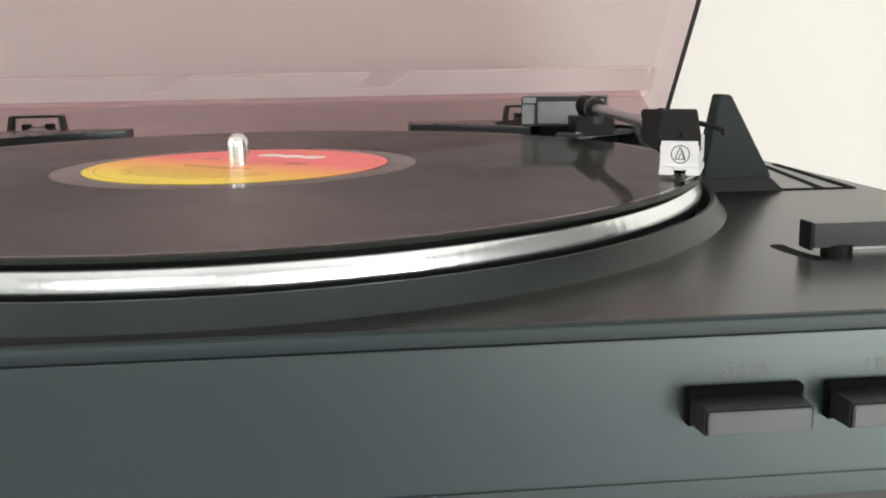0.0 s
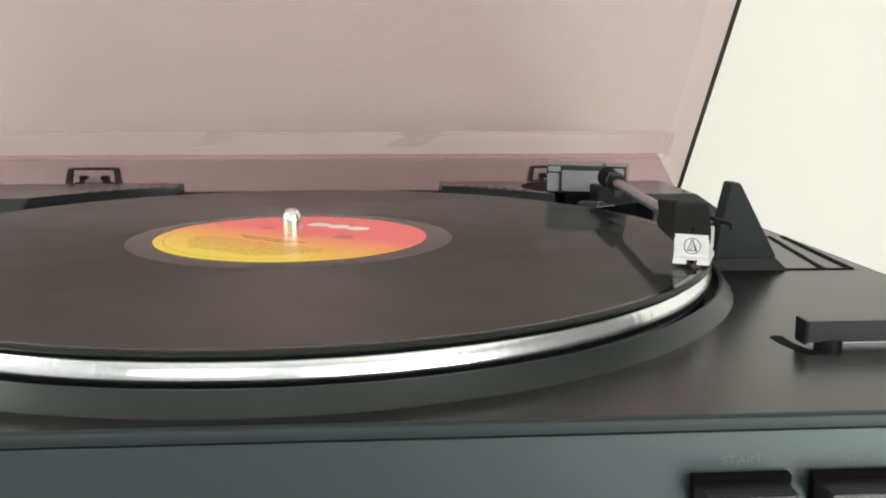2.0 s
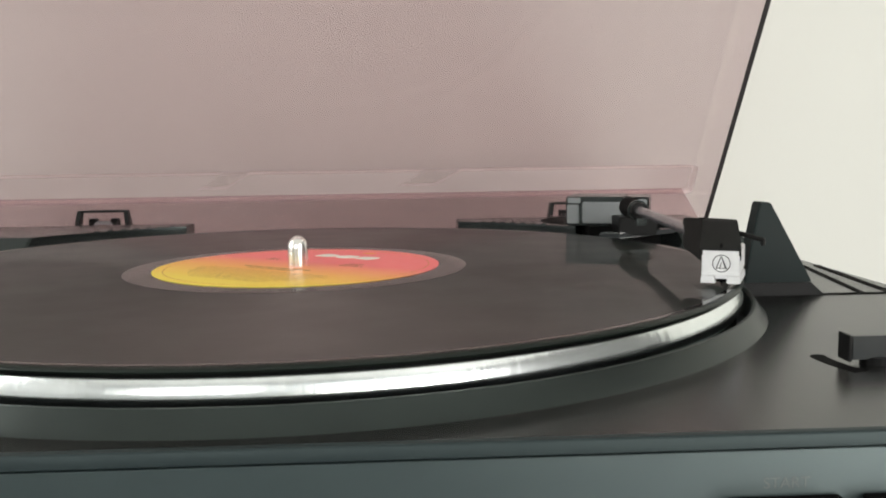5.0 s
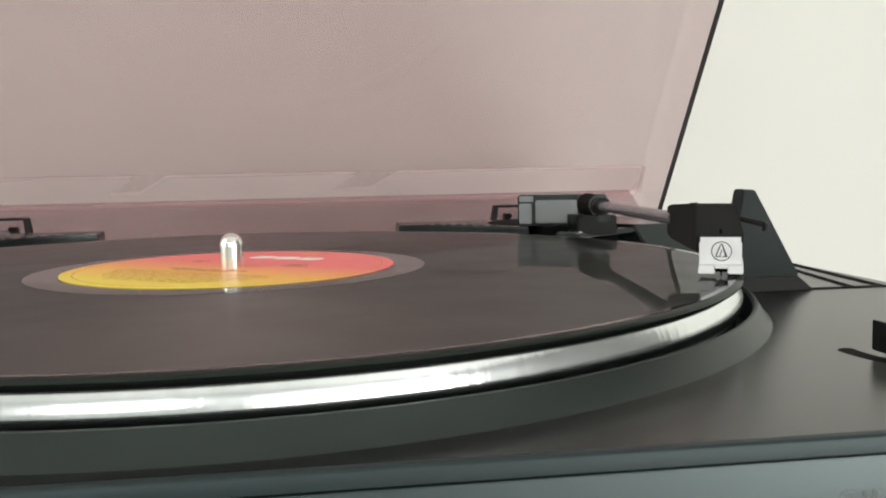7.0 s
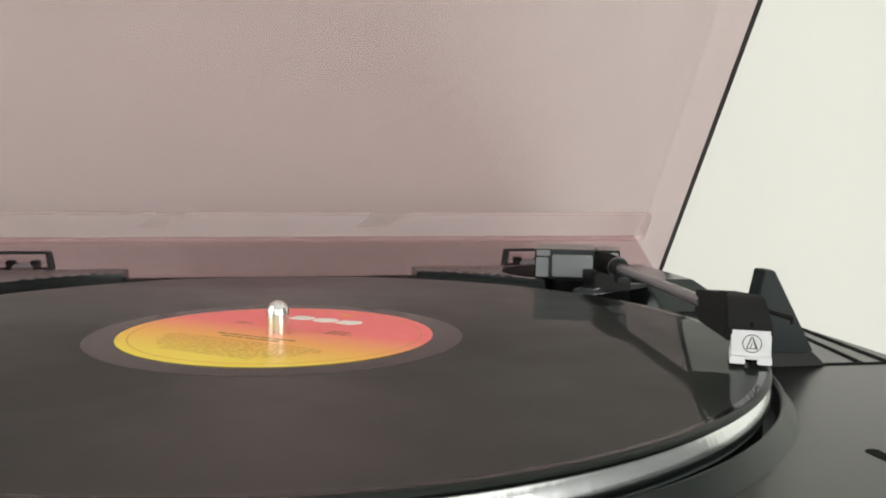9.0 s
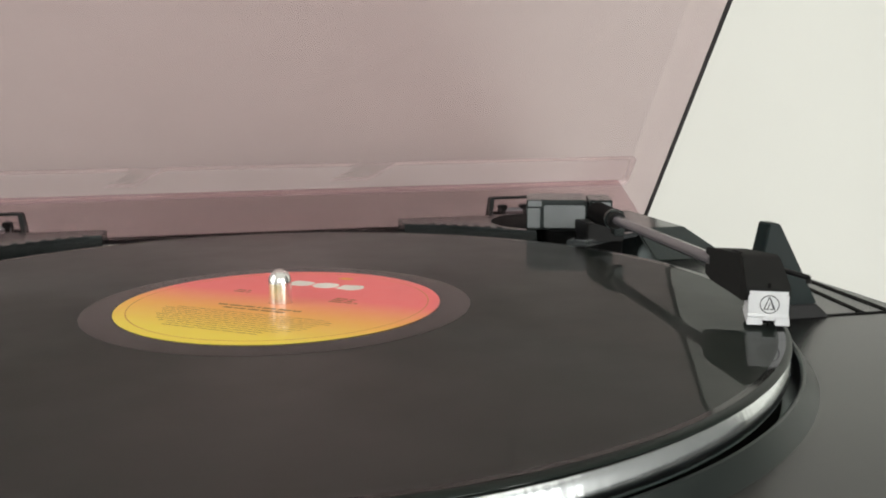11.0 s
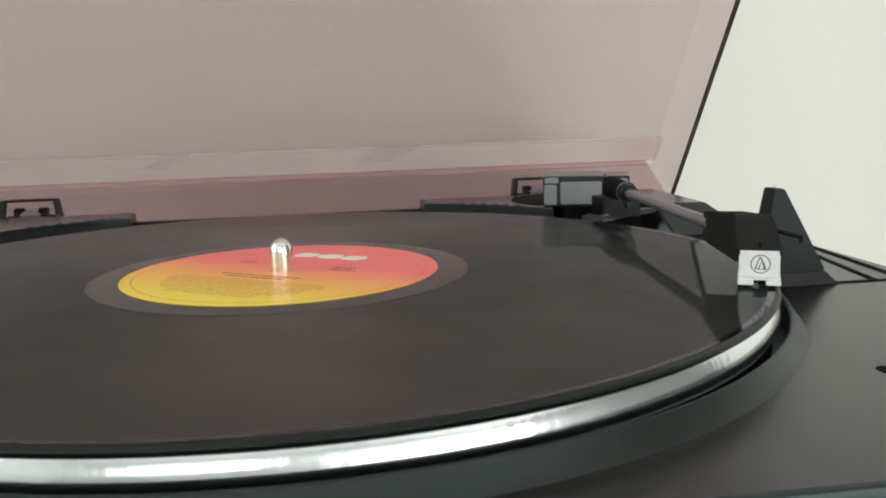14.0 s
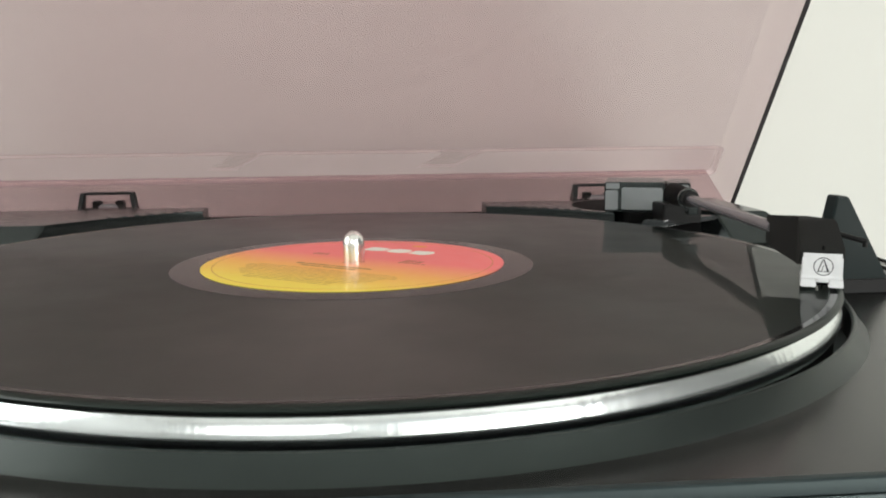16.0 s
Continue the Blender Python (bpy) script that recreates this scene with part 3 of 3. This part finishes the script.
def hinge(x):
    h = empty("hinge", mm(x, 199, DECK - 2))
    h.parent = player
    inv = Matrix.Translation(-mm(x, 199, DECK - 2))

    def piece(name, bm, mat):
        bm.transform(inv)
        return part(name, bm, mat, h)

    w = 14.0
    for s in (-1, 1):
        piece("hinge_cheek", solid([(x + s * (w - 0.4), 196, -6), (x + s * (w + 2.2), 196, -6), (x + s * (w + 2.2), 204, -6), (x + s * (w - 0.4), 204, -6)],
                                   [(x + s * (w - 2.6), 199, 7.4), (x + s * (w - 0.2), 199, 7.4), (x + s * (w - 0.2), 204, 7.4), (x + s * (w - 2.6), 204, 7.4)], 0.3), DARK)
        piece("hinge_post", block(x + s * 6 - 2.2, x + s * 6 + 2.2, 200, 205, -6, 3.0, 0.5), DARK)
    piece("hinge_bar", block(x - w + 2, x + w - 2, 199.3, 203.8, 6.3, 7.6, 0.3), DARK)
    piece("hinge_spring", rod((x - 5, 202, -1), (x + 5, 202, -1), 2.4), GREY)
    piece("hinge_plate", block(x - w + 1, x + w - 1, 203, 206, -6, -1, 0.4), DARK)


hinge(-129.5)
hinge(137.0)

# buttons and lettering on the front
for i, x in enumerate((96.7, 123.0, 149.3)):
    b = empty("push_button", mm(x + 11, FRONT, -28.5))
    b.parent = player
    inv = Matrix.Translation(-mm(x + 11, FRONT, -28.5))
    bm = solid([(x + 0.4, FRONT + 3, -31.8), (x + 21.6, FRONT + 3, -31.8), (x + 21.6, FRONT + 3, -26.6), (x + 0.4, FRONT + 3, -26.6)],
               [(x + 0.8, FRONT - 8.6, -31.2), (x + 20.4, FRONT - 8.6, -31.2), (x + 20.4, FRONT - 8.6, -26.4), (x + 0.8, FRONT - 8.6, -26.4)], 0.3)
    bm.transform(inv)
    part("button_body", bm, BUTTON, b, "dusty black sloped button")
    bm = block(x + 1.3, x + 19.9, FRONT - 9.1, FRONT - 8.5, -30.9, -26.8, 0.2)
    bm.transform(inv)
    part("button_face", bm, SILVERED, b, "pale satin button face")
    bm = block(x + 0.2, x + 21.8, FRONT - 2.0, FRONT + 3, -32.0, -25.0, 0.2)
    bm.transform(inv)
    part("button_flange", bm, BLACK, b, "black flange behind the button")
    for bx in ((x - 0.9, x + 0.1, -32.8, -24.2), (x + 21.9, x + 22.7, -32.8, -24.2), (x + 0.1, x + 21.9, -25.7, -24.2), (x + 0.1, x + 21.9, -32.6, -32.1)):
        part("button_surround", block(bx[0], bx[1], FRONT - 0.25, FRONT + 0.5, bx[2], bx[3], 0), BLACK, b)


def lettering(text, x, y, z, size, mat):
    cu = bpy.data.curves.new("lettering", "FONT")
    cu.body, cu.size, cu.extrude, cu.align_x = text, size / 1000, 0.00002, "CENTER"
    cu.materials.append(mat)
    ob = new("lettering", cu)
    ob.parent = player
    ob.matrix_world = Matrix.Translation(mm(x, y, z)) @ pose(0, 0, 0, 90, 0, 0)
    return tagged(ob, "pale printed word " + text)


lettering("START", 108.2, FRONT - 0.06, -23.4, 3.1, PRINT)
lettering("STOP", 134.6, FRONT - 0.06, -23.4, 3.1, PRINT)
part("print_bar", block(155.5, 164, FRONT - 0.06, FRONT + 0.2, -23.4, -21.3, 0), PRINT, player)

# cueing lever with its arc slot
part("lever_slot", prism(arc(41.0, 178, 203, 14, (180, -106)) + arc(37.0, 203, 178, 14, (180, -106)) + [(143.4, -103.6), (142.0, -102.6), (140.4, -102.8), (139.2, -104.0)], TOP - 0.2, TOP + 0.06), BLACK, player)
lever = empty("cue_lever", mm(158, -114, -8))
lever.parent = player
inv = Matrix.Translation(-mm(158, -114, -8))
for name, bm, mat in (("lever_grip", block(144.2, 173.2, -115.6, -110.5, -11.0, -5.2, 0.35), GRIP),
                      ("grip_end", block(143.4, 144.3, -115.9, -110.2, -11.4, -4.9, 0.15), DARK),
                      ("lever_stem", rod((151.5, -113, TOP), (151.5, -113, -10.5), 3.6), DARK),
                      ("lever_blade", block(155, 196, -113.6, -112.8, -11.9, -11.4, 0.1), WHITE)):
    bm.transform(inv)
    part(name, bm, mat, lever)

# arm rest tower and its inlaid outline
for name, pts in (("inlay_edge", [(157, -14.0), (211, -14.5), (211, -12.6), (157, -12.2)]),
                  ("inlay_edge", [(208.6, -13), (211, -14), (217, 60), (214.6, 60)]),
                  ("inlay_edge", [(198.2, -13), (200.4, -13), (210.6, 60), (208.6, 60)])):
    part(name, prism(pts, TOP - 0.2, TOP + 0.35, 0.1), BLACK, player)
rest = empty("arm_rest", mm(170, -8, TOP))
rest.parent = player
inv = Matrix.Translation(-mm(170, -8, TOP))
for name, bm, mat in (("tower", solid([(156.5, -13, -8), (181.0, -13, -8), (181.0, -4, -8), (156.5, -4, -8)], [(161.6, -12.6, 20.4), (165.6, -12.6, 20.2), (165.6, -5.6, 20.2), (161.6, -5.6, 20.4)], 0.4), REST),
                      ("tower_foot", solid([(155.0, -14.8, TOP), (185.0, -14.8, TOP), (185.0, -2, TOP), (155.0, -2, TOP)], [(155.6, -13.4, -8), (180.4, -13.4, -8), (180.2, -3.6, -8), (155.3, -3.6, -8)], 0.3), DARK),
                      ("arm_clip", block(151.0, 155.2, -14.5, -7.5, -4.0, 2.5, 0.9), DARK),
                      ("clip_post", block(151.8, 155.2, -12, -8.5, TOP, -4.0, 0.4), BLACK)):
    bm.transform(inv)
    part(name, bm, mat, rest)

# ---- tonearm, its stylus on the record's edge ----
PIVOT = (140.0, 118.0)
arm = empty("tonearm", mm(PIVOT[0], PIVOT[1], 2))
arm.parent = player
tagged(arm, "grey straight tonearm lowered on the record")
ARM_INV = Matrix.Translation(-mm(PIVOT[0], PIVOT[1], 2))


def arm_part(name, bm, mat, text="", parent=None):
    bm.transform(ARM_INV)
    return part(name, bm, mat, parent or arm, text)


# pivot well in the deck
part("pivot_well", turned([(0, DECK + 0.08), (30, DECK + 0.08), (30, DECK - 0.3), (0, DECK - 0.3)], 72, centre=(139, 143)), BLACK, right, "dark round pivot well")
TURN_ARM = -18.0


def swung(bm, deg=TURN_ARM):
    bmesh.ops.rotate(bm, verts=bm.verts, cent=mm(PIVOT[0], PIVOT[1], 0), matrix=Matrix.Rotation(radians(deg), 3, "Z"))
    return bm


arm_part("pivot_housing", swung(block(119, 146.6, 108, 136, 2.0, 15.8, 0.6)), SATIN)
arm_part("housing_cheek", swung(block(147.4, 158, 109, 134, 2.0, 15.6, 0.5)), SATIN)
arm_part("housing_face", swung(block(127, 145.6, 105.6, 108, 3.2, 13.4, 0.5)), GREY, "grey front of the pivot housing")
arm_part("cheek_face", swung(block(149, 157.2, 107.8, 109.2, 4.0, 14.6, 0.4)), GREY)
arm_part("housing_side", swung(block(119.6, 125.4, 106.4, 108, 3.0, 12.0, 0.4)), GREY)
arm_part("housing_corner", swung(block(119.8, 126.0, 107.5, 108.2, 12.7, 15.3, 0.2)), GREY)
arm_part("housing_notch", swung(block(146.7, 147.3, 109, 130, 4.0, 15.0, 0)), BLACK)
arm_part("lift_block", block(137, 154.5, 90, 106, -1.0, 7.4, 0.5), DARK)
arm_part("lift_arm", solid([(127.5, 91, -2.4), (137, 88, -2.4), (168, 104, -1.6), (150, 108, -1.6)], [(127.5, 91, 0.6), (137, 88, 0.4), (168, 104, 0.6), (150, 108, 0.6)], 0.6), LIFT)
arm_part("lift_base", block(126, 160, 104, 132, TOP, 1.9, 0.5), BLACK)
part("recess_floor", prism([(118, 112), (134, 98), (157, 98), (148, 130), (124, 130)], TOP + 0.02, TOP + 1.2), BLACK, player)
near, far = Vector((130.4, -28.0, 13.2)), Vector((139.7, 72.0, 12.4))
axis = (far - near).normalized()
arm_part("arm_tube", rod(near - axis * 6, far + axis * 18, 2.0), TUBE, "grey metal arm tube")
socket = arm_part("arm_socket", rod(far - axis * 6, far + axis * 17, 4.1, 4.7), BLACK, "dark round arm socket")
arm_part("socket_collar", rod(far - axis * 11, far - axis * 6.2, 3.4, 3.7), DARK)
arm_part("socket_ring", rod(far - axis * 7.4, far - axis * 6.0, 4.4), SATIN)
arm_part("socket_clip", solid([tuple(far - axis * 11 + Vector((-1.2, 0, -6.4))), tuple(far - axis * 11 + Vector((3.2, 0, -6.4))), tuple(far - axis * 5 + Vector((3.2, 0, -6.0))), tuple(far - axis * 5 + Vector((-1.2, 0, -6.0)))],
                              [tuple(far - axis * 11 + Vector((-1.2, 0, -3.2))), tuple(far - axis * 11 + Vector((3.2, 0, -3.2))), tuple(far - axis * 5 + Vector((3.2, 0, -3.2))), tuple(far - axis * 5 + Vector((-1.2, 0, -3.2)))], 0.3), SATIN)

# headshell: f along its axis to the back, w across, from the cartridge's front upper corner
HX, HY, HA = 123.7, -63.0, 26.0
ca, sa = math.cos(radians(HA)), math.sin(radians(HA))


def hs(f, w, z):
    return (HX + f * sa + w * ca, HY + f * ca - w * sa, z)


def hood():
    """The hood: a sloping brow over the cartridge, a flat top and a neck that narrows to the tube."""
    sec = [(0.0, 0.3, 11.9, 10.2, 10.6), (0.6, 0.2, 12.0, 7.4, 11.2), (9.5, -0.4, 10.0, 5.2, 17.6), (12.5, -0.9, 9.4, 5.2, 18.3), (27.0, -8.2, 2.0, 7.4, 17.4), (32.0, -9.6, -1.0, 8.4, 16.6)]
    bm = bmesh.new()
    rings = [[bm.verts.new(mm(*hs(f, a, zl))), bm.verts.new(mm(*hs(f, b, zl))), bm.verts.new(mm(*hs(f, b, zh))), bm.verts.new(mm(*hs(f, a, zh)))] for f, a, b, zl, zh in
             [(s[0], s[1], s[2], s[3], s[4]) for s in sec]]
    for r0, r1 in zip(rings, rings[1:]):
        for i in range(4):
            bm.faces.new((r0[i], r0[(i + 1) % 4], r1[(i + 1) % 4], r1[i]))
    bm.faces.new(rings[0]), bm.faces.new(rings[-1])
    bmesh.ops.recalc_face_normals(bm, faces=bm.faces)
    return bevelled(bm, 0.2, 2, 18)


shell = arm_part("headshell", hood(), HOOD, "angular matt black headshell")
arm_part("cartridge", solid([hs(0, 0.9, 2.6), hs(0, 11.6, 2.6), hs(15, 11.6, 4.0), hs(15, 0.9, 4.0)], [hs(0, 0.9, 10.4), hs(0, 11.6, 10.4), hs(15, 11.6, 11.0), hs(15, 0.9, 11.0)], 0.3), WHITE, "white plastic cartridge body")
for a, b in ((0.6, 4.9), (8.0, 12.0)):
    arm_part("stylus_holder", solid([hs(-0.25, a, 0.5), hs(-0.25, b, 0.5), hs(14, b, 1.4), hs(14, a, 1.4)], [hs(-0.1, a + 0.2, 2.7), hs(-0.1, b - 0.2, 2.7), hs(14, b - 0.3, 3.4), hs(14, a + 0.3, 3.4)], 0.2), WHITE, "white lower lip of the stylus holder")
arm_part("stylus_holder", solid([hs(-0.2, 4.8, 1.9), hs(-0.2, 8.1, 1.9), hs(12, 8.1, 2.4), hs(12, 4.8, 2.4)], [hs(-0.15, 4.8, 3.1), hs(-0.15, 8.1, 3.1), hs(12, 8.1, 3.4), hs(12, 4.8, 3.4)], 0.15), WHITE)
arm_part("stylus", solid([hs(1, 4.8, 0.9), hs(1, 8.0, 0.9), hs(9, 8.0, 1.4), hs(9, 4.8, 1.4)], [hs(1, 4.6, 2.4), hs(1, 8.2, 2.4), hs(9, 8.2, 2.6), hs(9, 4.6, 2.6)], 0.2), BLACK)
arm_part("stylus_tip", rod(hs(2.5, 6.4, 1.2), hs(2.0, 6.4, -0.35), 0.35, 0.1, 10), BLACK)


arm_part("cartridge_ledge", solid([hs(-0.25, 0.8, 3.0), hs(-0.25, 11.7, 3.0), hs(0.3, 11.7, 3.0), hs(0.3, 0.8, 3.0)], [hs(-0.1, 0.9, 3.75), hs(-0.1, 11.6, 3.75), hs(0.3, 11.6, 3.75), hs(0.3, 0.9, 3.75)], 0.08), WHITE)


def face_mark(bm_pts, name):
    bm = bmesh.new()
    lo = [bm.verts.new(mm(*hs(-0.03, w, z))) for w, z in bm_pts]
    bm.faces.new(lo)
    arm_part(name, bm, INK, "dark plain mark on the cartridge")


def ring_mark(cw, cz, r0, r1):
    bm = bmesh.new()
    k = 40
    a = [bm.verts.new(mm(*hs(-0.03, cw + r0 * math.cos(2 * math.pi * i / k), cz + r0 * math.sin(2 * math.pi * i / k)))) for i in range(k)]
    b = [bm.verts.new(mm(*hs(-0.03, cw + r1 * math.cos(2 * math.pi * i / k), cz + r1 * math.sin(2 * math.pi * i / k)))) for i in range(k)]
    for i in range(k):
        bm.faces.new((a[i], a[(i + 1) % k], b[(i + 1) % k], b[i]))
    arm_part("logo_ring", bm, INK, "thin dark ring on the cartridge")


ring_mark(6.5, 6.4, 2.35, 2.6)
for pts in ([(6.2, 8.40), (6.5, 8.40), (5.2, 4.90), (4.9, 4.90)], [(6.4, 8.40), (6.7, 8.40), (8.1, 4.90), (7.5, 4.90)], [(4.9, 4.90), (6.4, 4.90), (6.4, 5.15), (5.0, 5.15)], [(6.6, 4.90), (7.6, 4.90), (7.5, 5.15), (6.6, 5.15)], [(6.5, 6.90), (6.65, 6.70), (6.2, 5.15), (5.95, 5.15)]):
    face_mark(pts, "logo_stroke")
arm_part("shell_peg", rod(hs(0.6, 6.3, 10.9), hs(1.2, 6.3, 12.0), 0.4, steps=12), BLACK)
arm_part("shell_slot", solid([hs(13.0, -0.2, 18.2), hs(13.8, -0.2, 18.2), hs(19.5, -2.2, 17.9), hs(18.7, -2.6, 17.9)], [hs(13.0, -0.2, 18.5), hs(13.8, -0.2, 18.5), hs(19.5, -2.2, 18.2), hs(18.7, -2.6, 18.2)]), BLACK)
arm_part("finger_lift", rod(hs(9, 10.0, 14.6), hs(8, 17.4, 12.8), 0.75, steps=12), DARK)
arm_part("finger_tip", rod(hs(8, 17.3, 13.2), hs(8, 17.3, 11.2), 0.7, steps=12), DARK)


# ---- settled dust ----
def dust(name, spots, label):
    """Tiny uneven flecks, as one object."""
    bm = bmesh.new()
    for x, y, z, r in spots:
        m = Matrix.Translation(mm(x, y, z + r * 0.4)) @ pose(0, 0, 0, rnd.uniform(0, 360), rnd.uniform(0, 360), 0) @ Matrix.Diagonal((r * rnd.uniform(0.6, 2.2) / 1000, r / 1000, r * 0.6 / 1000, 1))
        bmesh.ops.create_icosphere(bm, subdivisions=1, radius=1, matrix=m)
    return tagged(part(name, bm, FLECK, smooth=0), label, "dust", kind="stuff")


FLECK = material("dust_fleck", (0.07, 0.07, 0.066), 0.9, vary=0.3, scale=900)
spots = []
for i in range(36):
    a = radians(rnd.uniform(225, 335))
    r = rnd.gauss(158.9, 0.35)
    spots.append((r * math.cos(a), r * math.sin(a), TOP, rnd.uniform(0.05, 0.12)))
for i in range(45):
    x, y = rnd.uniform(-150, 205), rnd.uniform(-160, 60)
    if x * x + y * y > 162 ** 2:
        spots.append((x, y, TOP, rnd.uniform(0.05, 0.13)))
dust("plinth_dust", spots, "fine grey dust specks settled along the platter collar")
spots = []
for i in range(40):
    x, y = rnd.uniform(99, 165), rnd.uniform(-7.5, -2.5)
    if (x - 96.7) % 26.3 < 20:
        spots.append((x, FRONT + y, -25.9 - 0.05 * (-y) + 0.05, rnd.uniform(0.06, 0.14)))
dust("button_dust", spots, "fine grey dust specks on the push buttons")
